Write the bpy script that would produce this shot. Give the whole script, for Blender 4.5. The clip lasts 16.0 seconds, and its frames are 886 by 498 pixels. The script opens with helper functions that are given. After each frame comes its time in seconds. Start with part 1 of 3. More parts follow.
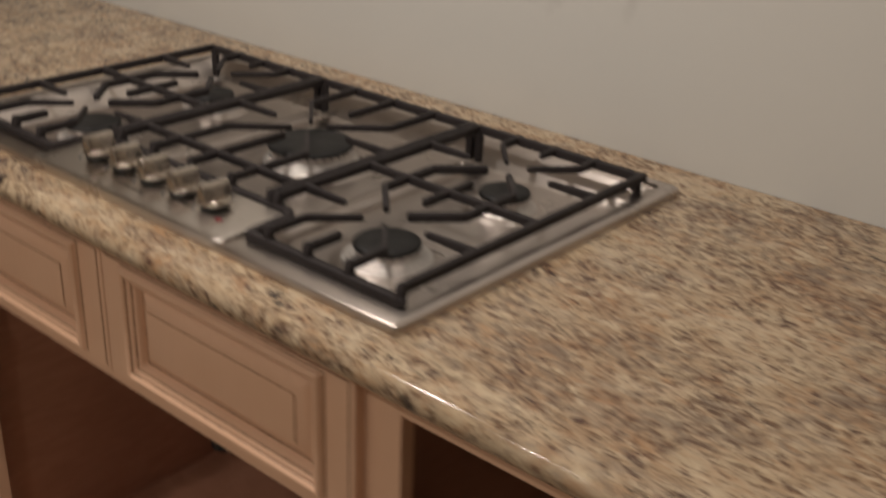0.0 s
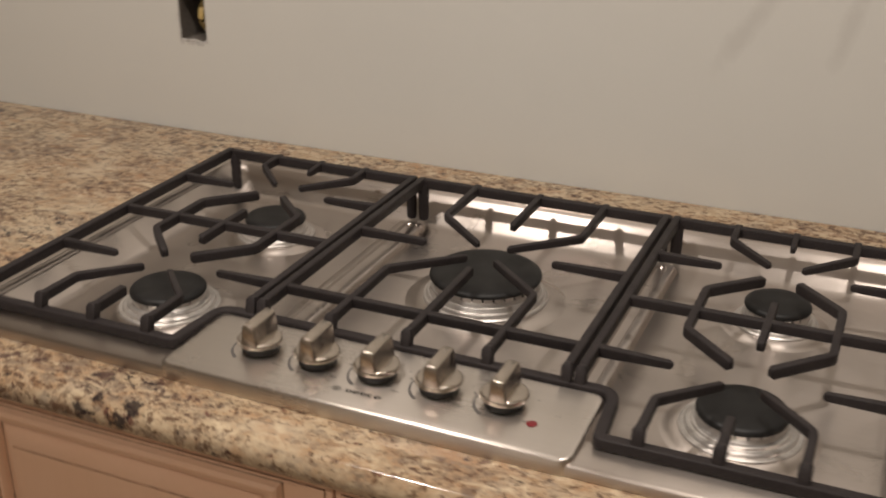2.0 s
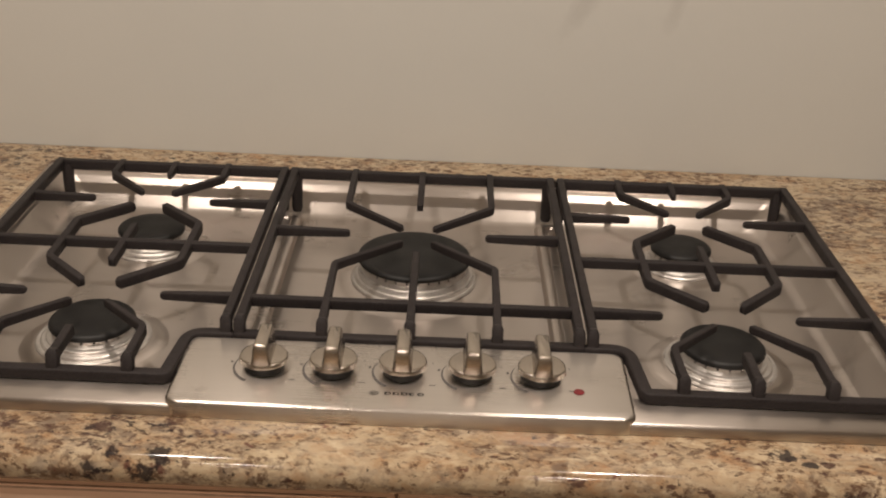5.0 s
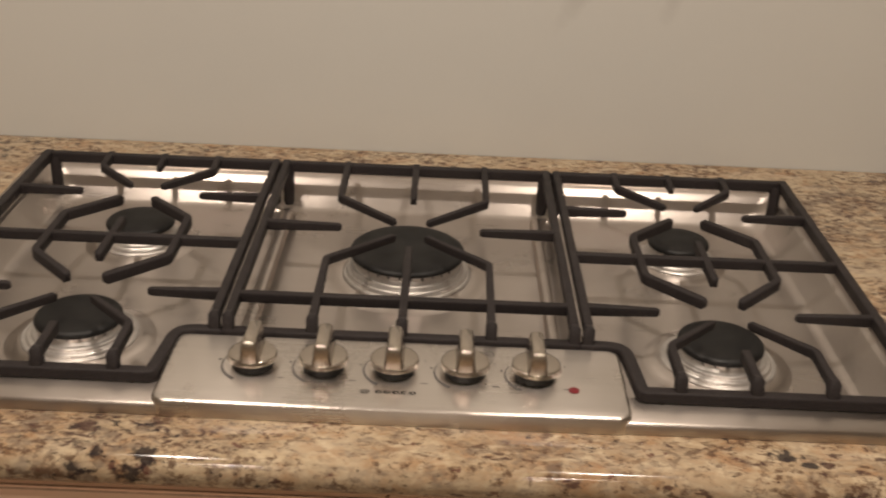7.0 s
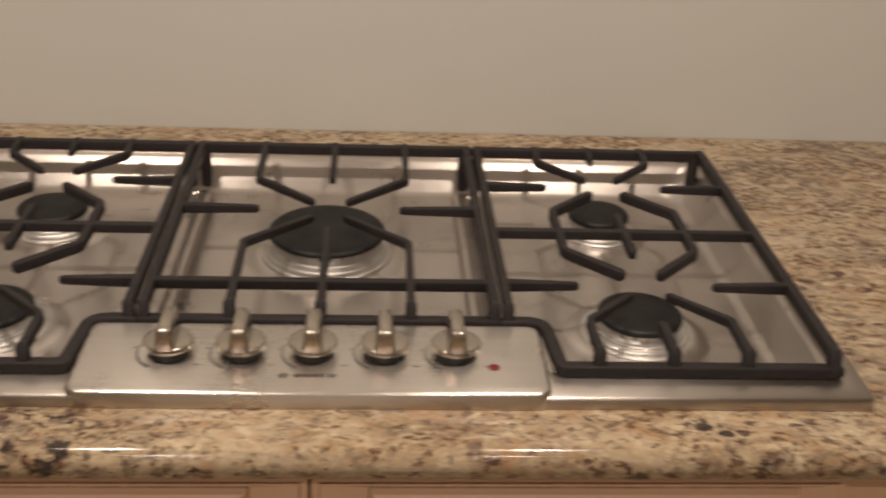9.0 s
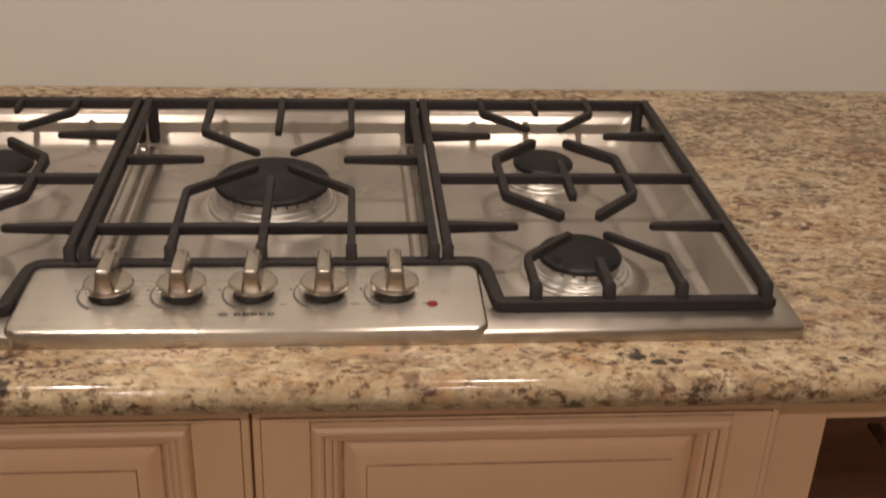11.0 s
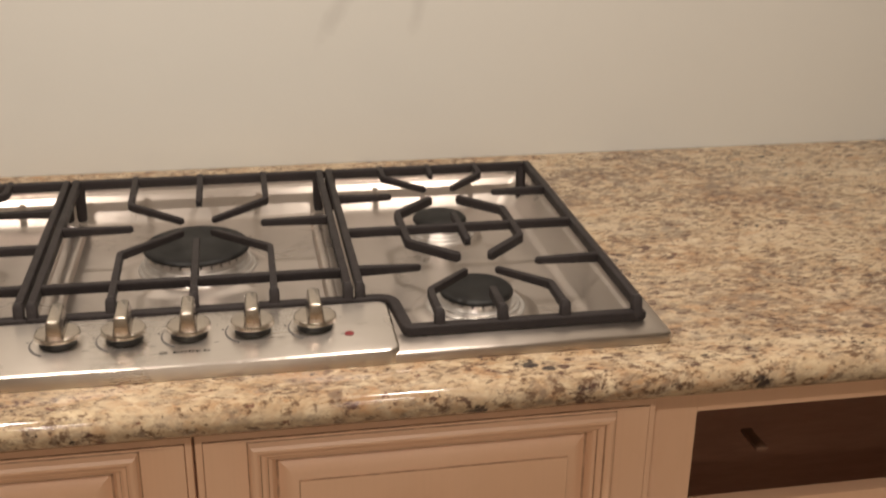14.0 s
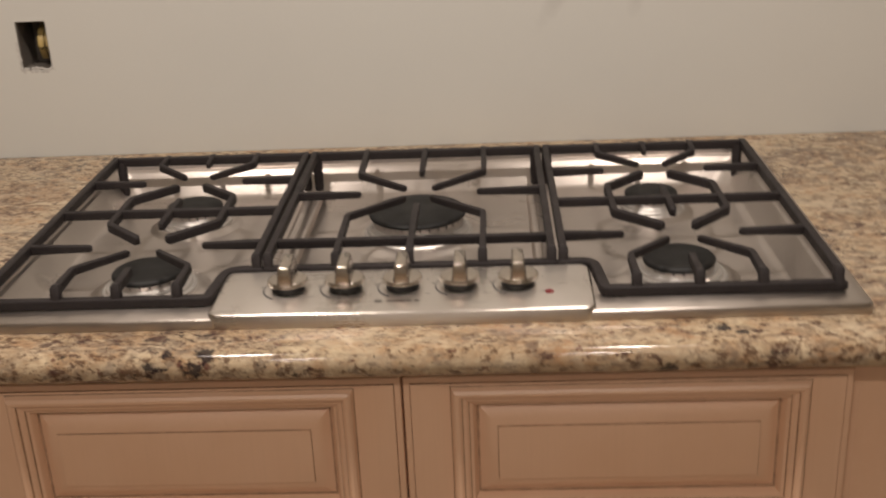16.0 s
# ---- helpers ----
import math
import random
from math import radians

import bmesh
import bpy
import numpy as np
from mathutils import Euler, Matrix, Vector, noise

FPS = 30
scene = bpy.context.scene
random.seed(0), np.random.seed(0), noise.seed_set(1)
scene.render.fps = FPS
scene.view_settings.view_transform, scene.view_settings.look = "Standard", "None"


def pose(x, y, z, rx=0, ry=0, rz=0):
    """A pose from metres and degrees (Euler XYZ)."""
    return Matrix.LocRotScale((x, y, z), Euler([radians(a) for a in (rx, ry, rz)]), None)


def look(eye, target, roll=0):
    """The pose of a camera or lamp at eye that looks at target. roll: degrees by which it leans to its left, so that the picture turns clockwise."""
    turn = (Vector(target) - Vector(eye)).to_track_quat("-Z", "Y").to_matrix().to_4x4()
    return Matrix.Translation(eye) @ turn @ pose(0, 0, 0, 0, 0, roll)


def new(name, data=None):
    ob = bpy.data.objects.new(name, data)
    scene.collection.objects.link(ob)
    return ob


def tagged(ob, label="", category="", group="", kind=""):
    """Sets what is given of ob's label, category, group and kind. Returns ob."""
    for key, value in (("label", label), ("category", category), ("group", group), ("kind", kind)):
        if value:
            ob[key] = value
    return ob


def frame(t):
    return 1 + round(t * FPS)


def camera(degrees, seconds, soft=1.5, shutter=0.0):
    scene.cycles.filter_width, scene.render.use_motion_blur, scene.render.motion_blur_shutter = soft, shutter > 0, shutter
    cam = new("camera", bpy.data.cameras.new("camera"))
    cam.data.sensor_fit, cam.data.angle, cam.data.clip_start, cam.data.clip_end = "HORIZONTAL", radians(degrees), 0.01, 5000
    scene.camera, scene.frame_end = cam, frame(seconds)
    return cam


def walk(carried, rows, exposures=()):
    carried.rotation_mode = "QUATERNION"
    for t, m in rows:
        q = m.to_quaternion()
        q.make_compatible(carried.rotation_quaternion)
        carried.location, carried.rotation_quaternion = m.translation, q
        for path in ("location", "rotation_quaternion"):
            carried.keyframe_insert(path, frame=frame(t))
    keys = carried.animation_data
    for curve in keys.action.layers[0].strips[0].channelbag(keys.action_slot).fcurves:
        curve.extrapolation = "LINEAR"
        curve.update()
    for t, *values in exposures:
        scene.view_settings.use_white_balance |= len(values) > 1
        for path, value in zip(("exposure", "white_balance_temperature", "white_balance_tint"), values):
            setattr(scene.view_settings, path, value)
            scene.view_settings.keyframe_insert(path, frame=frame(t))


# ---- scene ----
cam = camera(43.4, 16.0, 2.0, 0.7)
PATH = [
    (0, (1.127, -0.703, 1.45), (-0.055, 0.68, 0.62), 2.1),
    (0.5, (0.922, -0.755, 1.456), (-0.19, 0.719, 0.689), -0.1),
    (1, (0.767, -0.8, 1.444), (-0.24, 0.737, 0.656), 1.8),
    (1.5, (0.584, -0.749, 1.41), (-0.32, 0.827, 0.574), 0.3),
    (2, (0.395, -0.717, 1.437), (-0.33, 0.963, 0.63), 0.2),
    (2.5, (0.235, -0.731, 1.424), (-0.206, 1.032, 0.589), -0.2),
    (3, (0.101, -0.782, 1.444), (-0.071, 1.029, 0.612), -4.5),
    (3.5, (0.05, -0.792, 1.443), (0.033, 1.021, 0.6), -1.6),
    (4, (0.061, -0.793, 1.447), (0.107, 1.015, 0.592), 0.4),
    (4.5, (0.035, -0.79, 1.445), (0.053, 1.024, 0.603), 2.1),
    (6.8, (0.019, -0.761, 1.44), (0.017, 1.042, 0.574), 2.9),
    (7, (0.031, -0.763, 1.439), (0.043, 1.043, 0.578), 2.6),
    (7.5, (0.038, -0.761, 1.441), (0.084, 1.042, 0.577), 2.4),
    (8, (0.02, -0.758, 1.443), (-0.014, 1.046, 0.581), 2.3),
    (8.5, (0.019, -0.76, 1.436), (-0.028, 1.045, 0.576), 2.5),
    (9, (0.047, -0.755, 1.442), (0.176, 1.026, 0.542), 2.7),
    (9.2, (0.056, -0.759, 1.442), (0.21, 1.025, 0.551), 2.5),
    (11.5, (0.082, -0.794, 1.387), (0.261, 0.951, 0.426), 2.1),
    (12, (0.083, -0.801, 1.352), (0.347, 0.862, 0.272), 4.1),
    (12.5, (0.07, -0.799, 1.337), (0.357, 0.834, 0.219), 4.4),
    (13, (0.077, -0.795, 1.359), (0.344, 0.916, 0.359), 3.6),
    (13.4, (0.068, -0.828, 1.398), (0.284, 0.944, 0.496), 3.6),
    (13.5, (0.065, -0.851, 1.395), (0.305, 0.937, 0.531), 2.3),
    (14, (0.06, -0.938, 1.418), (0.404, 0.882, 0.664), 0.8),
    (14.5, (0.06, -0.986, 1.401), (0.179, 0.895, 0.734), 1.1),
    (15, (0.072, -0.998, 1.421), (-0.013, 0.835, 0.627), -0.8),
    (15.5, (0.072, -1.007, 1.43), (-0.016, 0.849, 0.689), -0.3),
    (16, (0.097, -1.015, 1.405), (0.004, 0.838, 0.658), -2.6),
]
walk(cam, [(t, look(eye, target, roll)) for t, eye, target, roll in PATH], exposures=[(0, -0.47, 6050, 10), (1, -0.36, 6100, 10), (1.5, -0.28, 6100, 10), (2.5, -0.27, 6150, 10), (4.5, -0.31, 6400, 11), (9, -0.35, 6550, 11), (11.5, -0.25, 6550, 11), (12.5, -0.17, 6550, 12), (13.5, 0.0, 6500, 10), (14, 0.12, 6400, 10), (14.5, -0.05, 6250, 10), (15, -0.14, 6150, 11), (16, -0.18, 6200, 11)])


# ---- light ----
def build_world():
    world = bpy.data.worlds.new("world")
    scene.world = world
    world.use_nodes = True
    world.node_tree.nodes["Background"].inputs[0].default_value = (0.6, 0.65, 0.7, 1)
    world.node_tree.nodes["Background"].inputs[1].default_value = 0.05


build_world()
CEILING = 2.55
WALL_Y = 0.631
LAMP_COLOUR = (1.0, 0.865, 0.73)
# the rear pair, y -2.90, is added fill to brighten the cabinet interiors
CANS = [(-0.52, -0.27, 17.6), (0.42, -0.27, 17.6), (-0.52, -1.70, 10.5), (0.42, -1.70, 10.5), (-0.70, -2.90, 7.5), (0.42, -2.90, 7.5)]
for cx, cy, power in CANS:
    lamp = bpy.data.lights.new("recessed_bulb", "AREA")
    lamp.shape, lamp.size, lamp.energy, lamp.color = "DISK", 0.10, power, LAMP_COLOUR
    new("recessed_bulb", lamp).matrix_world = pose(cx, cy, CEILING - 0.012)


# ---- materials ----
class Mat:
    """A short way to write a node material."""

    def __init__(self, name, rough=0.5, metal=0.0):
        self.m = bpy.data.materials.new(name)
        self.m.use_nodes = True
        self.t = self.m.node_tree
        self.b = self.t.nodes["Principled BSDF"]
        self.b.inputs["Roughness"].default_value = rough
        self.b.inputs["Metallic"].default_value = metal
        self.co = self.t.nodes.new("ShaderNodeTexCoord").outputs["Object"]

    def put(self, sock, value):
        if hasattr(value, "is_output"):
            self.t.links.new(value, sock)
        else:
            sock.default_value = value

    def mapped(self, scale=(1, 1, 1), turn=(0, 0, 0), source=None):
        n = self.t.nodes.new("ShaderNodeMapping")
        n.inputs["Scale"].default_value, n.inputs["Rotation"].default_value = scale, turn
        self.t.links.new(source or self.co, n.inputs[0])
        return n.outputs[0]

    def noise(self, scale, detail=3, rough=0.55, distort=0.0, at=None):
        n = self.t.nodes.new("ShaderNodeTexNoise")
        for key, v in (("Scale", scale), ("Detail", detail), ("Roughness", rough), ("Distortion", distort)):
            n.inputs[key].default_value = v
        self.t.links.new(at or self.co, n.inputs["Vector"])
        return n.outputs["Fac"]

    def cells(self, scale, at=None, feature="F1"):
        n = self.t.nodes.new("ShaderNodeTexVoronoi")
        n.feature = feature
        n.inputs["Scale"].default_value = scale
        self.t.links.new(at or self.co, n.inputs["Vector"])
        return n.outputs

    def ramp(self, fac, stops):
        n = self.t.nodes.new("ShaderNodeValToRGB")
        e = n.color_ramp.elements
        while len(e) < len(stops):
            e.new(0.5)
        for el, (p, c) in zip(e, stops):
            el.position = p
            el.color = (c, c, c, 1) if isinstance(c, (int, float)) else (*c, 1)
        self.put(n.inputs[0], fac)
        return n.outputs[0]

    def mix(self, fac, a, b, mode="MIX"):
        n = self.t.nodes.new("ShaderNodeMix")
        n.data_type, n.blend_type = "RGBA", mode
        self.put(n.inputs[0], fac)
        self.put(n.inputs[6], (*a, 1) if isinstance(a, tuple) else a)
        self.put(n.inputs[7], (*b, 1) if isinstance(b, tuple) else b)
        return n.outputs[2]

    def maths(self, op, a, b=0.0):
        n = self.t.nodes.new("ShaderNodeMath")
        n.operation = op
        self.put(n.inputs[0], a)
        self.put(n.inputs[1], b)
        return n.outputs[0]

    def colour(self, c):
        self.put(self.b.inputs["Base Color"], (*c, 1) if isinstance(c, tuple) else c)
        return self

    def rough(self, r):
        self.put(self.b.inputs["Roughness"], r)
        return self

    def bump(self, height, strength=0.3, distance=0.001):
        n = self.t.nodes.new("ShaderNodeBump")
        n.inputs["Strength"].default_value, n.inputs["Distance"].default_value = strength, distance
        self.t.links.new(height, n.inputs["Height"])
        self.t.links.new(n.outputs[0], self.b.inputs["Normal"])
        return self


INCLUSIONS = [(0.261, -0.060, 0.890, 0.010), (0.541, -0.060, 0.895, 0.012), (0.318, -0.024, 0.915, 0.013), (0.336, -0.036, 0.914, 0.008), (0.360, -0.058, 0.905, 0.006),
              (-0.188, -0.052, 0.911, 0.012), (-0.200, -0.060, 0.899, 0.011), (-0.243, -0.060, 0.903, 0.008), (-0.228, -0.052, 0.911, 0.007), (-0.332, -0.052, 0.911, 0.006)]


def granite():
    k = Mat("granite", 0.1)
    flow = k.mapped((0.8, 1.15, 1.1), (0, 0, 0.32))
    large = k.noise(5.0, 4, 0.6, 0.8, flow)
    base = k.ramp(large, [(0.30, (0.247, 0.149, 0.085)), (0.42, (0.335, 0.229, 0.134)), (0.55, (0.436, 0.337, 0.216)), (0.70, (0.306, 0.203, 0.124))])
    # crystals: every grain a little lighter, greyer or more golden than the next
    crystal = k.cells(230, k.mapped((0.75, 1.2, 1.1), (0.2, 0.1, 0.5)))["Color"]
    tone = k.ramp(crystal, [(0.15, (0.194, 0.143, 0.103)), (0.4, (0.339, 0.246, 0.158)), (0.6, (0.485, 0.395, 0.274)), (0.9, (0.325, 0.188, 0.098))])
    c = k.mix(0.38, base, tone)
    gold = k.noise(38, 4, 0.65, 0.8, flow)
    c = k.mix(k.ramp(gold, [(0.50, 0.0), (0.69, 0.62)]), c, (0.335, 0.174, 0.080))
    cream = k.noise(44, 4, 0.62, 0.8, k.mapped((0.7, 1.25, 1.0), (0.2, 0, 0.6)))
    c = k.mix(k.ramp(cream, [(0.50, 0.0), (0.67, 0.82)]), c, (0.553, 0.446, 0.305))
    # grey translucent quartz
    quartz = k.noise(70, 5, 0.66, 0.5, k.mapped((0.75, 1.25, 1.1), (0.3, 0, 0.5)))
    patch = k.noise(7, 3, 0.6, 0.8, k.mapped((0.8, 1.1, 1.4), (0.1, 0, 0.2)))
    q = k.maths("ADD", quartz, k.ramp(patch, [(0.38, 0.0), (0.7, 0.19)]))
    c = k.mix(k.ramp(q, [(0.57, 0.0), (0.73, 0.72)]), c, (0.145, 0.107, 0.083))
    # brown mineral flecks, thicker where the veins run
    brown = k.noise(118, 5, 0.70, 0.2, k.mapped((0.78, 1.2, 0.9), (0, 0.25, 0.42)))
    vein = k.ramp(k.noise(7, 4, 0.65, 0.8, flow), [(0.33, 0.0), (0.7, 0.14)])
    c = k.mix(k.ramp(k.maths("ADD", brown, vein), [(0.580, 0.0), (0.67, 0.86)]), c, (0.092, 0.049, 0.030))
    # broad pale clouds and scattered wine-brown grains
    cloud = k.noise(13, 4, 0.66, 0.9, k.mapped((0.8, 1.2, 1.0), (0.1, 0, 0.9)))
    c = k.mix(k.ramp(cloud, [(0.52, 0.0), (0.70, 0.5)]), c, (0.56, 0.465, 0.335))
    grain = k.noise(64, 4, 0.62, 0.35, k.mapped((0.75, 1.15, 1.0), (0, 0.2, 0.5)))
    thick = k.ramp(k.noise(10, 3, 0.6, 0.6, k.mapped((1, 1, 1), (0.4, 0.2, 0.1))), [(0.40, 0.0), (0.70, 0.11)])
    c = k.mix(k.ramp(k.maths("ADD", grain, thick), [(0.655, 0.0), (0.70, 0.85)]), c, (0.062, 0.030, 0.024))
    # black flecks in loose groups
    dark = k.noise(122, 5, 0.68, 0.25, k.mapped((0.82, 1.2, 0.9), (0, 0.3, 0.36)))
    group = k.ramp(k.noise(8, 4, 0.68, 1.0, k.mapped((0.8, 1.2, 1.2), (0, 0.2, 0.7))), [(0.44, 0.0), (0.72, 0.165)])
    c = k.mix(k.ramp(k.maths("ADD", dark, group), [(0.660, 0.0), (0.725, 0.92)]), c, (0.022, 0.015, 0.016))
    garnet = k.noise(60, 3, 0.6, 0.3)
    c = k.mix(k.ramp(garnet, [(0.66, 0.0), (0.71, 0.8)]), c, (0.10, 0.035, 0.027))
    # the large single inclusions of this slab
    ragged = k.noise(130, 4, 0.65)
    for x, y, z, r in INCLUSIONS:
        n = k.t.nodes.new("ShaderNodeVectorMath")
        n.operation = "DISTANCE"
        k.t.links.new(k.mapped((0.8, 1, 1)), n.inputs[0])
        n.inputs[1].default_value = (x * 0.8, y, z)
        d = k.maths("ADD", k.maths("DIVIDE", n.outputs["Value"], r * 0.8), k.maths("MULTIPLY", k.maths("SUBTRACT", ragged, 0.5), 3.6))
        c = k.mix(k.ramp(d, [(0.5, 0.9), (0.95, 0.0)]), c, (0.022, 0.017, 0.018))
    k.colour(c).rough(k.ramp(k.noise(40, 3), [(0.3, 0.07), (0.7, 0.15)]))
    k.b.inputs["Specular IOR Level"].default_value = 0.27
    k.bump(k.noise(300, 2), 0.05, 0.0004)
    return k.m


def steel(name, rough, tone, along=0):
    """Brushed steel; along 0: brushed from left to right, 1: from front to back."""
    k = Mat(name, rough, 1.0)
    s = (4, 1800, 1800) if along == 0 else (1800, 4, 1800)
    grain = k.noise(1.0, 2, 0.6, 0, k.mapped(s))
    smear = k.noise(9, 3, 0.6, 0.5)
    k.colour(k.mix(k.ramp(grain, [(0.3, 0.0), (0.7, 1.0)]), tuple(x * 0.93 for x in tone), tone))
    k.rough(k.maths("ADD", k.ramp(smear, [(0.3, rough - 0.04), (0.7, rough + 0.06)]), k.ramp(grain, [(0.3, -0.02), (0.7, 0.03)])))
    k.bump(grain, 0.2, 0.0003)
    # the brushing spreads reflections across its lines
    lines = k.t.nodes.new("ShaderNodeCombineXYZ")
    lines.inputs[1 - along].default_value = 1.0
    k.t.links.new(lines.outputs[0], k.b.inputs["Tangent"])
    k.b.inputs["Anisotropic"].default_value = 0.8
    return k.m


def simple(name, tone, rough, metal=0.0, speck=0.15, scale=200, bump=0.1):
    k = Mat(name, rough, metal)
    n = k.noise(scale, 3, 0.6)
    big = k.noise(scale * 0.06, 3, 0.6)
    c = k.mix(k.ramp(n, [(0.3, 0.0), (0.7, 1.0)]), tuple(x * (1 - speck) for x in tone), tuple(min(1, x * (1 + speck)) for x in tone))
    c = k.mix(k.ramp(big, [(0.35, 0.0), (0.7, 0.3)]), c, tuple(x * (1 - speck * 1.6) for x in tone))
    k.colour(c).rough(k.ramp(big, [(0.3, max(0.03, rough - 0.05)), (0.7, min(1, rough + 0.06))]))
    k.bump(n, bump, 0.0008)
    return k.m


def painted(name, tone):
    """Cream cabinet paint with brushed brown glaze along the grain."""
    k = Mat(name, 0.38)
    brush = k.noise(1.0, 4, 0.65, 0.2, k.mapped((260, 260, 6)))
    brush2 = k.noise(1.0, 4, 0.65, 0.2, k.mapped((7, 260, 240)))
    wash = k.noise(9, 4, 0.6, 0.4)
    c = k.mix(k.ramp(brush, [(0.45, 0.0), (0.8, 0.13)]), tone, tuple(x * 0.72 for x in tone))
    c = k.mix(k.ramp(wash, [(0.4, 0.0), (0.75, 0.35)]), c, (tone[0] * 0.86, tone[1] * 0.78, tone[2] * 0.68))
    k.colour(c).bump(brush2, 0.05, 0.0005)
    return k.m


def plaster():
    k = Mat("wall_paint", 0.75)
    broad = k.noise(1.7, 4, 0.6, 0.3)
    c = k.mix(k.ramp(broad, [(0.35, 0.0), (0.7, 0.5)]), (0.61, 0.60, 0.56), (0.575, 0.56, 0.52))
    # two ragged slanting streaks above the worktop, darker than the paint
    ragged = k.noise(26, 4, 0.6)
    for x, z, lean, wide, tall in ((0.206, 1.145, 32, 0.016, 0.075), (0.320, 1.155, 14, 0.013, 0.068)):
        at = k.t.nodes.new("ShaderNodeMapping")
        at.inputs["Location"].default_value = (-x, 0, -z)
        k.t.links.new(k.co, at.inputs[0])
        turned = k.mapped((1, 0, 1), (0, radians(-lean), 0), at.outputs[0])
        n = k.t.nodes.new("ShaderNodeVectorMath")
        n.operation = "LENGTH"
        k.t.links.new(k.mapped((1 / wide, 0, 1 / tall), (0, 0, 0), turned), n.inputs[0])
        d = k.maths("ADD", n.outputs["Value"], k.maths("MULTIPLY", k.maths("SUBTRACT", ragged, 0.5), 1.6))
        c = k.mix(k.ramp(d, [(0.25, 0.34), (1.0, 0.0)]), c, (0.42, 0.40, 0.37))
    k.colour(c).bump(k.noise(140, 4, 0.6), 0.12, 0.0012)
    return k.m


def plywood(name, depth):
    """Brown plywood; depth: a factor on its colours, darker where lower."""
    k = Mat(name, 0.5)
    grain = k.noise(1.0, 5, 0.65, 0.6, k.mapped((14, 14, 120), (0, 1.57, 0)))
    wash = k.noise(4, 4, 0.6)
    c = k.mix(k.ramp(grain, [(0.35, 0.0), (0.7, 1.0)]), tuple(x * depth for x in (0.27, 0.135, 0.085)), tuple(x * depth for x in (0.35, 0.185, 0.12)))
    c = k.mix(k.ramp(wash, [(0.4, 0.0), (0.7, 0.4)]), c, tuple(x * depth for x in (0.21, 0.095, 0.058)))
    k.colour(c).bump(grain, 0.1, 0.0005)
    return k.m


GRANITE = granite()
STEEL = steel("brushed_steel", 0.27, (0.63, 0.580, 0.535))
STEEL_PAN = steel("pan_steel", 0.28, (0.545, 0.490, 0.450))
POLISHED = simple("polished_steel", (0.70, 0.66, 0.60), 0.12, 1.0, 0.04, 60, 0.02)
KNOB = steel("knob_steel", 0.19, (0.55, 0.49, 0.43), 1)
ALU = simple("cast_aluminium", (0.66, 0.63, 0.60), 0.38, 0.85, 0.1, 300, 0.1)
IRON = simple("cast_iron", (0.0270, 0.0222, 0.0222), 0.60, 0.0, 0.3, 500, 0.35)
ENAMEL = simple("black_enamel", (0.009, 0.0085, 0.0085), 0.5, 0.0, 0.25, 600, 0.2)
BLACK = simple("black_plastic", (0.008, 0.0075, 0.0075), 0.45, 0.0, 0.1)
PRINT = simple("grey_print", (0.10, 0.09, 0.085), 0.5, 0.0, 0.1)
RED = simple("red_enamel", (0.17, 0.010, 0.016), 0.3, 0.0, 0.1)
CREAM = painted("cream_paint", (0.71, 0.460, 0.308))
IRON.node_tree.nodes["Principled BSDF"].inputs["Specular IOR Level"].default_value = 0.22
ENAMEL.node_tree.nodes["Principled BSDF"].inputs["Specular IOR Level"].default_value = 0.35
GLAZE = simple("brown_glaze", (0.40, 0.242, 0.152), 0.5, 0.0, 0.3, 90, 0.1)
WALL = plaster()
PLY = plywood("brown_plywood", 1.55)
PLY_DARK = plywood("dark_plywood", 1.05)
PINE = simple("pale_pine", (0.20, 0.108, 0.068), 0.6, 0.0, 0.15, 60, 0.1)
NICKEL = simple("nickel", (0.50, 0.46, 0.41), 0.2, 1.0, 0.1, 80, 0.05)
WHITE = simple("ceiling_white", (0.78, 0.76, 0.72), 0.8, 0.0, 0.03, 60, 0.1)
TILE = simple("floor_tile", (0.36, 0.27, 0.19), 0.4, 0.0, 0.2, 14, 0.1)
# dark tone for the shade inside the burner slots and the screw hole
HOLE_SHADE = simple("hole_shade", (0.05, 0.045, 0.05), 0.6, 0.0, 0.2)
BOXGREY = simple("grey_mud", (0.52, 0.50, 0.47), 0.8, 0.0, 0.2, 90, 0.4)
YELLOW = simple("yellow_cable", (0.46, 0.335, 0.125), 0.45, 0.0, 0.1)
GREYBOX = simple("grey_plastic", (0.125, 0.108, 0.092), 0.6, 0.0, 0.2)
STEELPIPE = simple("grey_pipe", (0.028, 0.026, 0.025), 0.4, 0.5, 0.2)


# ---- mesh helpers ----
def finish(bm, materials, smooth=35):
    bmesh.ops.recalc_face_normals(bm, faces=bm.faces[:])
    me = bpy.data.meshes.new("mesh")
    bm.to_mesh(me)
    bm.free()
    for m in materials if isinstance(materials, (list, tuple)) else [materials]:
        me.materials.append(m)
    for p in me.polygons:
        p.use_smooth = True
    me.set_sharp_from_angle(angle=radians(smooth))
    return me


def part(name, bm, material, parent=None, label="", smooth=35, at=None):
    me = finish(bm, material, smooth)
    me.name = name
    ob = new(name, me)
    if parent:
        ob.parent = parent
    if at:
        ob.location = at
    if label:
        tagged(ob, label)
    return ob


def thing(name, at, label, category, group="", kind=""):
    ob = new(name)
    ob.location = at
    ob.empty_display_size = 0.05
    return tagged(ob, label, category, group, kind)


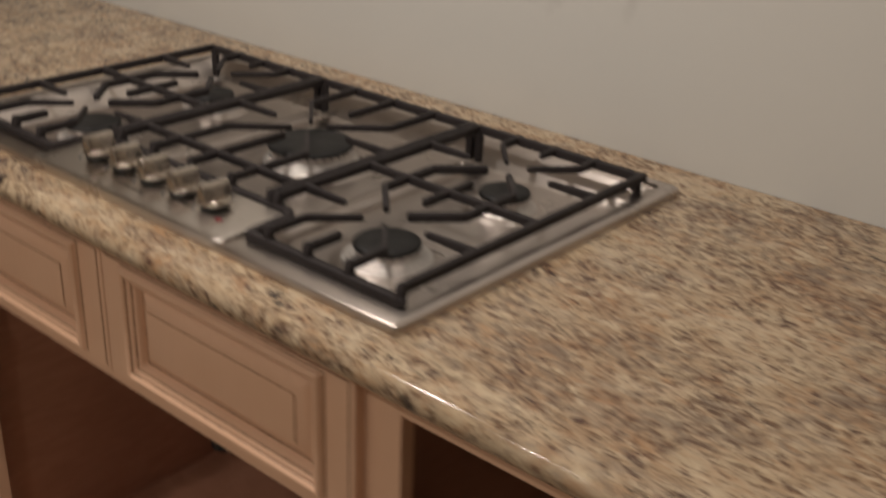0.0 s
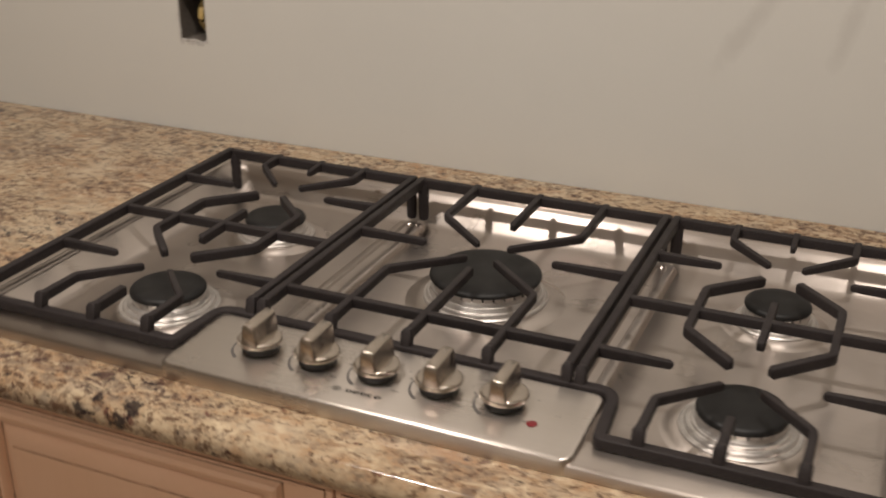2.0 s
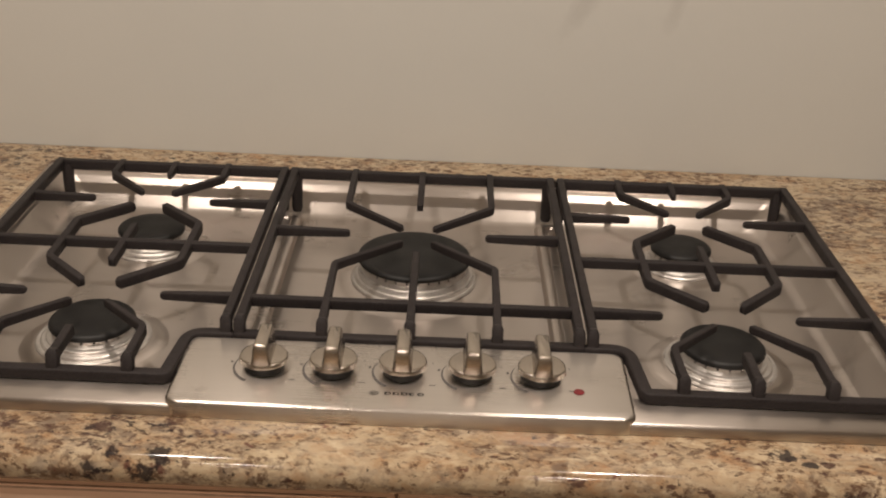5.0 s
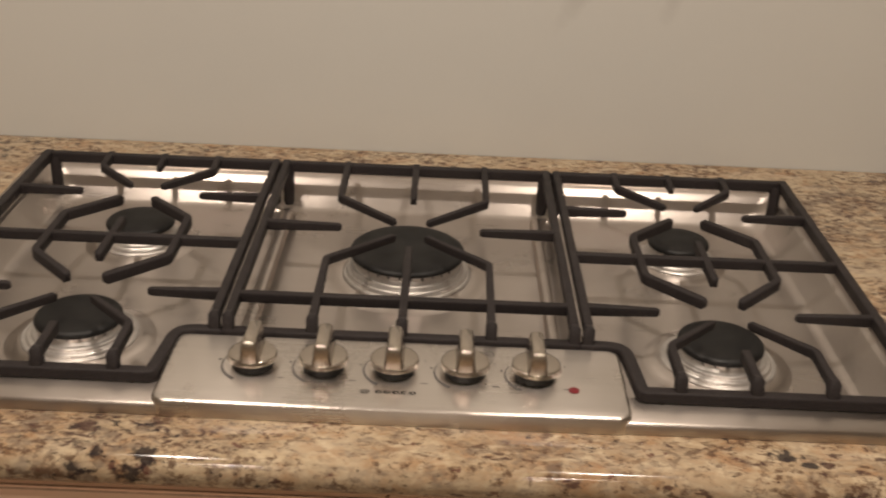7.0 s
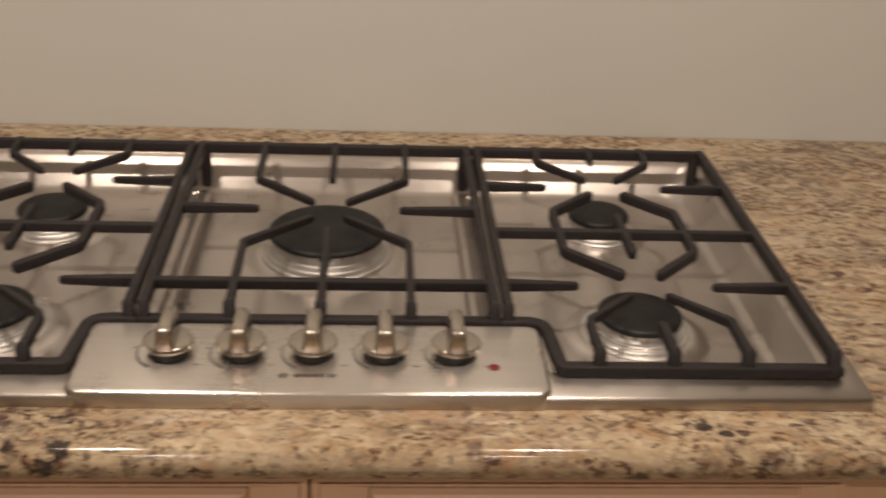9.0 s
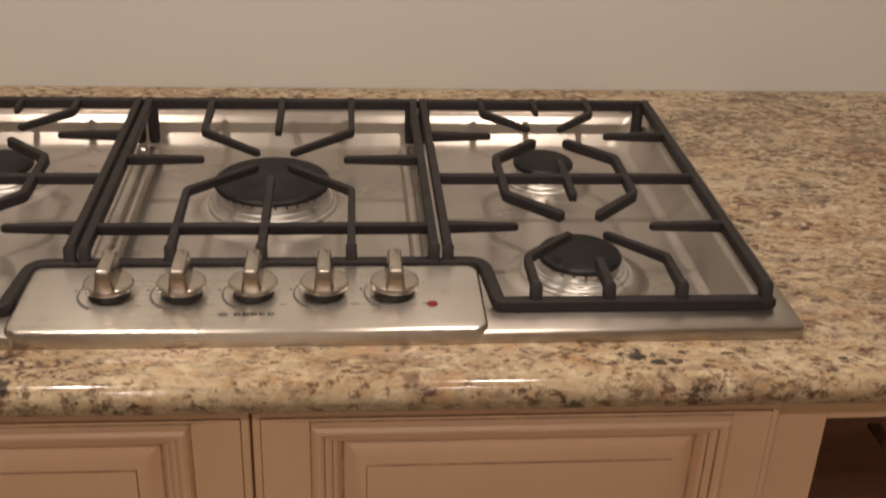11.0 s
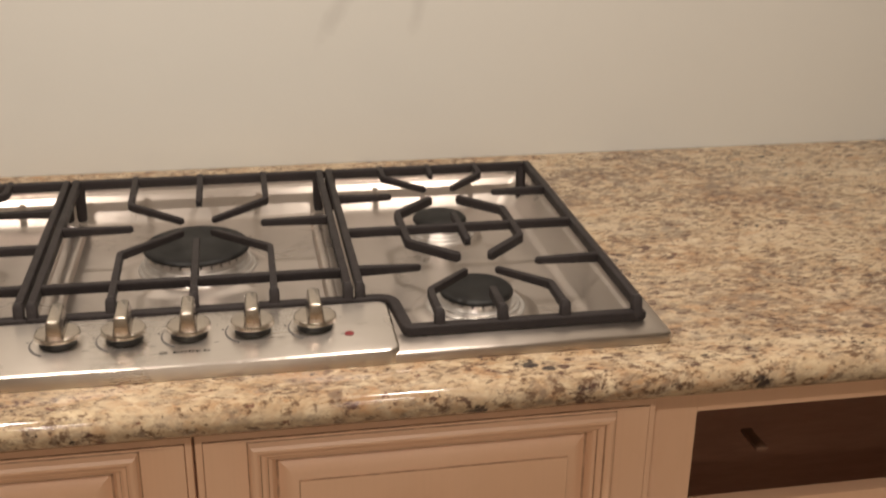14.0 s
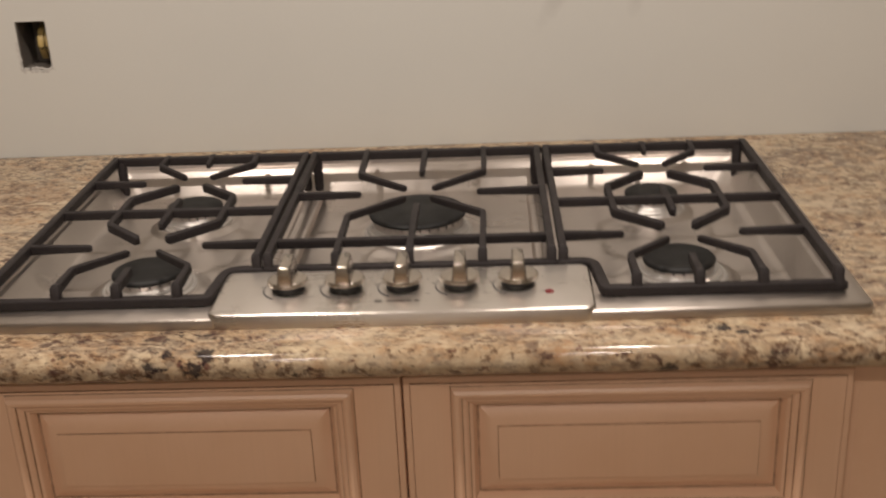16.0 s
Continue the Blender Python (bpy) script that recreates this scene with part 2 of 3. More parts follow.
def add_box(bm, lo, hi, bevel=0.0, mat=0):
    made = bmesh.ops.create_cube(bm, size=1)["verts"]
    for v in made:
        v.co = Vector([lo[i] + (v.co[i] + 0.5) * (hi[i] - lo[i]) for i in range(3)])
    faces = {f for v in made for f in v.link_faces}
    for f in faces:
        f.material_index = mat
    if bevel:
        edges = list({e for v in made for e in v.link_edges})
        out = bmesh.ops.bevel(bm, geom=edges, offset=bevel, segments=2, affect="EDGES", profile=0.7)
        for f in out["faces"]:
            f.material_index = mat
    return bm


def box(lo, hi, bevel=0.0015):
    return add_box(bmesh.new(), lo, hi, bevel)


def lathe(profile, segments=48, bm=None, centre=(0, 0)):
    """Turns (radius, height) pairs round the upright axis."""
    bm = bm or bmesh.new()
    rings = []
    for r, z in profile:
        if r < 1e-6:
            rings.append([bm.verts.new((centre[0], centre[1], z))])
        else:
            rings.append([bm.verts.new((centre[0] + r * math.cos(2 * math.pi * i / segments), centre[1] + r * math.sin(2 * math.pi * i / segments), z)) for i in range(segments)])
    for a, b in zip(rings, rings[1:]):
        for i in range(segments):
            j = (i + 1) % segments
            quad = [a[i % len(a)], a[j % len(a)], b[j % len(b)], b[i % len(b)]]
            quad = list(dict.fromkeys(quad))
            if len(quad) > 2:
                bm.faces.new(quad)
    return bm


def round_rect(x0, y0, x1, y1, r, n=5):
    pts = []
    for cx, cy, a in ((x1 - r, y1 - r, 0), (x0 + r, y1 - r, 90), (x0 + r, y0 + r, 180), (x1 - r, y0 + r, 270)):
        for i in range(n + 1):
            t = radians(a + 90 * i / n)
            pts.append((cx + r * math.cos(t), cy + r * math.sin(t)))
    return pts


def loft(loops, bm=None, cap_first=False, cap_last=True, mats=None):
    bm = bm or bmesh.new()
    rings = [[bm.verts.new(p) for p in loop] for loop in loops]
    n = len(rings[0])
    for k, (a, b) in enumerate(zip(rings, rings[1:])):
        for i in range(n):
            f = bm.faces.new((a[i], a[(i + 1) % n], b[(i + 1) % n], b[i]))
            if mats:
                f.material_index = mats[k]
    if cap_last:
        f = bm.faces.new(rings[-1])
        if mats:
            f.material_index = mats[-1]
    if cap_first:
        bm.faces.new(list(reversed(rings[0])))
    return bm


def soften(points, radius=0.008, n=4):
    """Rounds the inner corners of a line of points."""
    pts = [Vector(p) for p in points]
    out = [pts[0]]
    for a, b, c in zip(pts, pts[1:], pts[2:]):
        u, v = (a - b), (c - b)
        r = min(radius, u.length * 0.48, v.length * 0.48)
        p, q = b + u.normalized() * r, b + v.normalized() * r
        for i in range(n + 1):
            t = i / n
            out.append(p * (1 - t) ** 2 + b * 2 * t * (1 - t) + q * t * t)
    out.append(pts[-1])
    return out


def bar(points, width=0.0080, height=0.0112, radius=0.0045, taper=0.0, bm=None, closed_tip=True):
    """A cast bar with rounded edges along a line; taper thins its last end."""
    bm = bm or bmesh.new()
    pts = soften(points, radius)
    section = round_rect(-0.5, -0.5, 0.5, 0.5, 0.16, 3)
    loops = []
    side = None
    lengths = [0.0]
    for a, b in zip(pts, pts[1:]):
        lengths.append(lengths[-1] + (b - a).length)
    for i, p in enumerate(pts):
        d = (pts[min(i + 1, len(pts) - 1)] - pts[max(i - 1, 0)]).normalized()
        flat = Vector((d.x, d.y, 0))
        if flat.length > 0.25 or side is None:
            side = Vector((-d.y, d.x, 0)).normalized() if flat.length > 1e-4 else Vector((1, 0, 0))
        up = d.cross(side).normalized()
        if up.z < -0.2:
            up = -up
        k = 1 - taper * lengths[i] / lengths[-1]
        loops.append((p, side, up, k, d))
    rings = []
    first, last = loops[0], loops[-1]
    for shift, size in ((-0.35, 0.6),):
        p, s, u, k, d = first
        rings.append((p + d * shift * width, s, u, k * size))
    rings += [(p, s, u, k) for p, s, u, k, d in loops]
    p, s, u, k, d = last
    rings.append((p + d * 0.35 * width, s, u, k * 0.6))
    lofted = [[p + s * (x * width * k) + u * (y * height * k) for x, y in section] for p, s, u, k in rings]
    return loft(lofted, bm, cap_first=True)


T = 0.915  # the worktop's upper side


# ---- structure ----
def structure(name, bm, material, label, category, smooth=30):
    return tagged(part(name, bm, material, None, "", smooth), label, category, kind="structure")


structure("floor", box((-3.2, -3.9, -0.1), (3.2, 0.8, 0.0), 0), TILE, "brown tiled kitchen floor under the cabinets", "floor")
structure("ceiling", box((-3.2, -3.9, CEILING), (3.2, 0.8, CEILING + 0.12), 0), WHITE, "white painted ceiling with recessed lamps", "ceiling")
BOX_X0, BOX_X1, BOX_Z0, BOX_Z1 = -0.611, -0.565, 1.051, 1.125


def wall_with_hole():
    bm = bmesh.new()
    xs, zs = (-3.2, BOX_X0, BOX_X1, 3.2), (0.0, BOX_Z0, BOX_Z1, CEILING)
    for i in range(3):
        for j in range(3):
            if (i, j) != (1, 1):
                q = [(xs[i], zs[j]), (xs[i + 1], zs[j]), (xs[i + 1], zs[j + 1]), (xs[i], zs[j + 1])]
                bm.faces.new([bm.verts.new((x, WALL_Y, z)) for x, z in q])
    # the cut edge of the plasterboard, and the wall's far side
    ring = [(BOX_X0, BOX_Z0), (BOX_X1, BOX_Z0), (BOX_X1, BOX_Z1), (BOX_X0, BOX_Z1)]
    for (xa, za), (xb, zb) in zip(ring, ring[1:] + ring[:1]):
        bm.faces.new([bm.verts.new(p) for p in ((xa, WALL_Y, za), (xb, WALL_Y, zb), (xb, WALL_Y + 0.013, zb), (xa, WALL_Y + 0.013, za))])
    bm.faces.new([bm.verts.new(p) for p in ((-3.2, WALL_Y + 0.13, 0), (3.2, WALL_Y + 0.13, 0), (3.2, WALL_Y + 0.13, CEILING), (-3.2, WALL_Y + 0.13, CEILING))])
    bmesh.ops.remove_doubles(bm, verts=bm.verts[:], dist=1e-5)
    return bm


structure("wall_north", wall_with_hole(), WALL, "plain off-white painted plasterboard wall behind the worktop", "wall")
structure("wall_south", box((-3.2, -3.9, 0), (3.2, -3.8, CEILING), 0), WALL, "plain off-white painted kitchen wall", "wall")
structure("wall_west", box((-3.2, -3.8, 0), (-3.1, WALL_Y, CEILING), 0), WALL, "plain off-white painted side wall", "wall")
structure("wall_east", box((3.1, -3.8, 0), (3.2, WALL_Y, CEILING), 0), WALL, "plain off-white painted side wall", "wall")


def ceiling_lamp(cx, cy):
    ob = thing("recessed_ceiling_lamp", (cx, cy, CEILING), "round white recessed ceiling lamp, lit warm", "ceiling lamp", "ceiling lamps")
    part("trim_ring", lathe([(0.068, 0.0), (0.068, -0.006), (0.075, -0.009), (0.088, -0.007), (0.092, 0.0)], 40), WHITE, ob)
    return ob


# the two rear trims belong to the added fill lamps
for cx, cy, power in CANS:
    ceiling_lamp(cx, cy)


# ---- worktop ----
def worktop():
    bm = bmesh.new()
    x0, x1 = -2.3, 1.9
    nose = [(WALL_Y - 0.001, T - 0.033), (-0.030, T - 0.033)]
    for a in range(0, 181, 12):
        t = radians(a)
        nose.append((-0.0440 - 0.0180 * math.sin(t) ** 0.85, T - 0.0165 - 0.0165 * math.cos(t)))
    xs = [x0, -0.452, 0.452, x1]
    cols = [[bm.verts.new((x, y, z)) for y, z in nose] for x in xs]
    for a, b in zip(cols, cols[1:]):
        for i in range(len(nose) - 1):
            bm.faces.new((a[i], a[i + 1], b[i + 1], b[i]))
    bm.faces.new(cols[0])
    bm.faces.new(list(reversed(cols[-1])))
    ys = [-0.0440, 0.022, 0.525, WALL_Y - 0.001]
    grid = [[bm.verts.new((x, y, T)) for y in ys] for x in xs]
    for i in range(3):
        for j in range(3):
            if (i, j) != (1, 1):
                bm.faces.new((grid[i][j], grid[i + 1][j], grid[i + 1][j + 1], grid[i][j + 1]))
    bmesh.ops.remove_doubles(bm, verts=bm.verts[:], dist=1e-5)
    return tagged(part("granite_worktop", bm, GRANITE, None, "", 40), "polished beige and gold granite worktop with a bullnose edge", "worktop")


worktop()


# ---- cooktop ----
hob = thing("gas_cooktop", (0, 0.27, T), "stainless steel five-burner gas cooktop set into the granite worktop", "cooktop")
HOB_Y = 0.27


def local(loop, z):
    return [(x, y - HOB_Y, z) for x, y in loop]


FLOOR = -0.026  # the pan's bottom, below the worktop's upper side


def pan():
    R = round_rect
    loops = [
        local(R(-0.4715, -0.0030, 0.4715, 0.5415, 0.008), 0.0005),
        local(R(-0.4715, -0.0030, 0.4715, 0.5415, 0.008), 0.0085),
        local(R(-0.4707, -0.0022, 0.4707, 0.5407, 0.008), 0.0104),
        local(R(-0.4690, -0.0005, 0.4690, 0.5390, 0.007), 0.0114),
        local(R(-0.4530, 0.034, 0.4530, 0.526, 0.010), 0.0123),
        local(R(-0.4518, 0.0352, 0.4518, 0.5246, 0.011), 0.0118),
        local(R(-0.4505, 0.0365, 0.4505, 0.5235, 0.012), 0.0075),
        local(R(-0.4475, 0.0390, 0.4475, 0.5175, 0.014), 0.0062),
        local(R(-0.4450, 0.0415, 0.4450, 0.5145, 0.016), 0.0035),
        local(R(-0.4280, 0.0680, 0.4280, 0.4900, 0.026), FLOOR + 0.0030),
        local(R(-0.4235, 0.0725, 0.4235, 0.4845, 0.027), FLOOR + 0.0006),
        local(R(-0.4150, 0.0780, 0.4150, 0.4770, 0.028), FLOOR),
        local(R(-0.3600, 0.1000, 0.3600, 0.3900, 0.028), FLOOR - 0.0002),
    ]
    return loft(loops)


part("pan", pan(), STEEL_PAN, hob, "brushed steel pan with sloping sides", 50)


def ridge(x):
    R = round_rect
    loops = [[(x + u, v, z) for u, v, z in local(R(-w, y0, w, y1, min(w, 0.01) * 0.9), z)] for w, y0, y1, z in (
        (0.0185, 0.084, 0.480, FLOOR - 0.0002), (0.0165, 0.086, 0.477, FLOOR + 0.0055), (0.0140, 0.088, 0.474, FLOOR + 0.0072), (0.0065, 0.094, 0.467, FLOOR + 0.0072), (0.0045, 0.096, 0.465, FLOOR + 0.0048))]
    return loft(loops)


for x in (-0.161, 0.161):
    part("pan_ridge", ridge(x), STEEL_PAN, hob, "", 40)


def front_panel():
    R = round_rect
    def ring(inset, z0, z1, r):
        pts = []
        y0, y1, xf, xb = -0.0045 + inset, 0.0985 - inset, 0.1970 - inset, 0.1975 - inset
        for i, (x, y) in enumerate(R(-0.197 + inset, y0, 0.197 - inset, y1, r)):
            t = (y - y0) / (y1 - y0)
            w = (xf + (xb - xf) * t) / (0.197 - inset)
            pts.append((x * w, y - HOB_Y, z0 + (z1 - z0) * t))
        return pts
    return loft([ring(0, 0.0005, -0.008, 0.010), ring(0, 0.0138, 0.0180, 0.010), ring(0.0007, 0.0151, 0.0192, 0.0097), ring(0.0018, 0.0159, 0.0199, 0.0093), ring(0.0034, 0.0163, 0.0202, 0.009)])


part("control_panel", front_panel(), STEEL, hob, "raised brushed steel control panel", 60)


def panel_z(y):
    return 0.0163 + 0.0039 * y / 0.0985


def burner(x, y, cap_r, cap_z, spread):
    at = (x, y - HOB_Y, 0)
    z0 = FLOOR + 0.0050
    up = cap_z - 0.0075 - z0
    r1, r0 = cap_r * spread, cap_r * 0.90
    base_r = r1 * 0.85
    steps = [(1.0, 0.0), (0.985, 0.10), (0.90, 0.15), (0.80, 0.11), (0.72, 0.13), (0.69, 0.27), (0.62, 0.33), (0.46, 0.32), (0.40, 0.36), (0.37, 0.50), (0.30, 0.55), (0.12, 0.54), (0.07, 0.60), (0.03, 0.72), (0.0, 0.74), (-0.4, 0.74)]
    base = part("burner", lathe([(r0 + (r1 - r0) * f, z0 + h * up) for f, h in steps] + [(0, z0 + 0.74 * up)], 56), ALU, hob, "cast aluminium burner ring", 40, at)
    part("boss", lathe([(r1 * 1.30, FLOOR - 0.0003), (r1 * 1.24, FLOOR + 0.0002), (r1 * 1.16, FLOOR + 0.0022), (r1 * 1.08, FLOOR + 0.0041), (r1 * 1.03, FLOOR + 0.0048), (r1 * 0.98, FLOOR + 0.0051)], 56), STEEL_PAN, base, "pressed steel boss under the ring", 60)
    # the flame head: a crown of teeth with slots between them
    bm = bmesh.new()
    count = 30 if cap_r > 0.05 else 20
    rin, rout, zt, zb = cap_r * 0.84, cap_r * 0.91, cap_z - 0.0065, z0 + 0.74 * up
    for i in range(count):
        a0, a1 = 2 * math.pi * (i + 0.10) / count, 2 * math.pi * (i + 0.90) / count
        low = [(r * math.cos(a), r * math.sin(a)) for r, a in ((rin, a0), (rout, a0), (rout, (a0 + a1) / 2), (rout, a1), (rin, a1))]
        loft([[(px, py, zb) for px, py in low], [(px, py, zt) for px, py in low]], bm, cap_first=True)
    solid = len(bm.faces)
    # a dark inner sheet gives the slots their shade
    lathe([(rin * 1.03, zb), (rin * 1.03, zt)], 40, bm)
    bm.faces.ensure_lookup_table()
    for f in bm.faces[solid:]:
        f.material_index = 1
    tagged(part("flame_head", bm, [ALU, HOLE_SHADE], base, "slotted aluminium flame head", 30), kind="stuff")
    t = cap_z
    part("cap", lathe([(0, t - 0.0075), (cap_r * 0.93, t - 0.0075), (cap_r * 0.985, t - 0.0068), (cap_r, t - 0.005), (cap_r * 0.99, t - 0.003), (cap_r * 0.95, t - 0.0012), (cap_r * 0.86, t - 0.0002), (cap_r * 0.6, t + 0.0004), (0, t + 0.0007)], 56), ENAMEL, base, "matt black enamelled burner cap", 50)


burner(-0.305, 0.158, 0.0410, 0.0025, 1.34)
burner(0.305, 0.158, 0.0410, 0.0025, 1.34)
burner(-0.302, 0.374, 0.0375, 0.0040, 1.28)
burner(0.304, 0.380, 0.0345, 0.0040, 1.28)
burner(0.0, 0.317, 0.0620, 0.0095, 1.12)


def knob(x):
    y = 0.0525
    at = (x, y - HOB_Y, panel_z(y))
    ob = part("knob", lathe([(0, 0.0072), (0.0180, 0.0072), (0.0200, 0.0077), (0.0210, 0.0092), (0.0209, 0.0116), (0.0200, 0.0130), (0.0184, 0.0136), (0, 0.0138)], 48), KNOB, hob, "round brushed steel control knob", 45, at)
    # the upright grip, narrower at its top
    rows = [(0.0086, 0.0205, 0.0130), (0.0074, 0.0208, 0.0190), (0.0062, 0.0205, 0.0290), (0.0054, 0.0198, 0.0318), (0.0040, 0.0185, 0.0330)]
    loops = [[(px, py, z) for px, py in round_rect(-w, -l, w, l, w * 0.35, 3)] for w, l, z in rows]
    part("grip", loft(loops, cap_first=True), KNOB, ob, "", 40)
    # small ribs round the rim
    bm = bmesh.new()
    for i in range(26):
        a = radians(200 + 140 * i / 25)
        c, s = math.cos(a), math.sin(a)
        loft([[(0.0207 * c - 0.0006 * s, 0.0207 * s + 0.0006 * c, z), (0.0217 * c, 0.0217 * s, z), (0.0207 * c + 0.0006 * s, 0.0207 * s - 0.0006 * c, z)] for z in (0.0082, 0.0124)], bm, cap_first=True)
    part("knob_ribs", bm, POLISHED, ob)
    part("collar", lathe([(0.0172, 0.0), (0.0176, 0.0012), (0.0165, 0.0074), (0, 0.0074)], 36), BLACK, ob, "black plastic collar")
    return ob


KNOBS = [-0.1215, -0.0610, -0.0005, 0.0600, 0.1205]
for x in KNOBS:
    knob(x)


def plate(bm, x0, y0, x1, y1, lift=0.0003):
    q = [(x0, y0), (x1, y0), (x1, y1), (x0, y1)]
    bm.faces.new([bm.verts.new((x, y - HOB_Y, panel_z(y) + lift)) for x, y in q])
    return bm


def print_marks():
    """Dials beside the knobs: a ring segment, a flame mark and end ticks."""
    for x in KNOBS:
        bm = bmesh.new()
        for i in range(22):
            a, b = radians(150 + 90 * i / 22), radians(150 + 90 * (i + 1) / 22)
            w = 0.0004 + 0.0014 * i / 22
            r = 0.0262
            pts = [(r - w, a), (r + w, a), (r + w, b), (r - w, b)]
            bm.faces.new([bm.verts.new((x + p * math.cos(t), 0.0525 + p * math.sin(t) - HOB_Y, panel_z(0.0525 + p * math.sin(t)) + 0.0003)) for p, t in pts])
        bmesh.ops.remove_doubles(bm, verts=bm.verts[:], dist=1e-6)
        part("dial_print", bm, PRINT, hob, "grey printed dial sweep")
        part("dial_mark", plate(bmesh.new(), x - 0.0300, 0.0565, x - 0.0280, 0.0595), PRINT, hob)
        part("dial_mark", plate(bmesh.new(), x + 0.0257, 0.0665, x + 0.0263, 0.0693), PRINT, hob)
        part("dial_mark", plate(bmesh.new(), x + 0.023, 0.0335, x + 0.029, 0.0344), PRINT, hob)


print_marks()


def badge():
    bm = bmesh.new()
    y0, y1 = 0.0165, 0.0222
    ym = (y0 + y1) / 2
    # a round emblem and a row of block marks
    for i in range(28):
        a, b = 2 * math.pi * i / 28, 2 * math.pi * (i + 1) / 28
        bm.faces.new([bm.verts.new((-0.0235 + r * 1.2 * math.cos(t), ym + r * math.sin(t) - HOB_Y, panel_z(ym) + 0.0003)) for r, t in ((0.0026, a), (0.0033, a), (0.0033, b), (0.0026, b))])
    plate(bm, -0.0255, ym - 0.0004, -0.0215, ym + 0.0004)
    plate(bm, -0.0250, ym - 0.0018, -0.0244, ym + 0.0018)
    plate(bm, -0.0226, ym - 0.0018, -0.0220, ym + 0.0018)
    x = -0.0145
    for k in range(5):
        w = 0.0054
        plate(bm, x, y0 + 0.0008, x + 0.0016, y1 - 0.0008)
        plate(bm, x + 0.0016, y0 + 0.0008, x + w - 0.0012, y0 + 0.0018)
        plate(bm, x + 0.0016, y1 - 0.0018, x + w - 0.0012, y1 - 0.0008)
        if k != 3:
            plate(bm, x + w - 0.0012, y0 + 0.0012, x + w, y1 - 0.0012)
        x += 0.0070
    return bm


part("badge", badge(), BLACK, hob, "dark printed maker's mark")
part("indicator", lathe([(0.0046, 0), (0.0046, 0.0006), (0.0040, 0.0009), (0, 0.0010)], 28), RED, hob, "round red sticker dot", 40, (0.1520, 0.0330 - HOB_Y, panel_z(0.0330)))


# ---- grates ----
ZB = 0.0315  # middle of the upper bars over the worktop
ZL = 0.0180  # middle of the low front bar
BY = 0.0305  # line of the outer front bars
JY = 0.1045  # line of the front bars behind the control panel


def grate_thing(x):
    return thing("cooking_grate", (x + 0.003, HOB_Y, T), "matt black cast iron cooking grate over the burners", "grate", "cooking grates")


def seg(name, parent, ox, points, **kw):
    shifted = [(x - ox, y - HOB_Y, z) for x, y, z in points]
    return part(name, bar(shifted, **kw), IRON, parent, "", 50)


def foot(parent, ox, x, y, z0=0.004, z1=ZB):
    bm = lathe([(0, z0 - 0.0), (0.0055, z0), (0.0065, z0 + 0.004), (0.0070, z1 - 0.006), (0.0058, z1)], 14)
    return part("foot", bm, IRON, parent, "", 50, (x - ox, y - HOB_Y, 0))


def leg(parent, ox, x, y):
    """The stout upright where a bar drops to the front bar."""
    return seg("leg", parent, ox, [(x, y + 0.0005, ZL - 0.003), (x, y + 0.0045, ZB + 0.0030)], width=0.0104, height=0.0105)


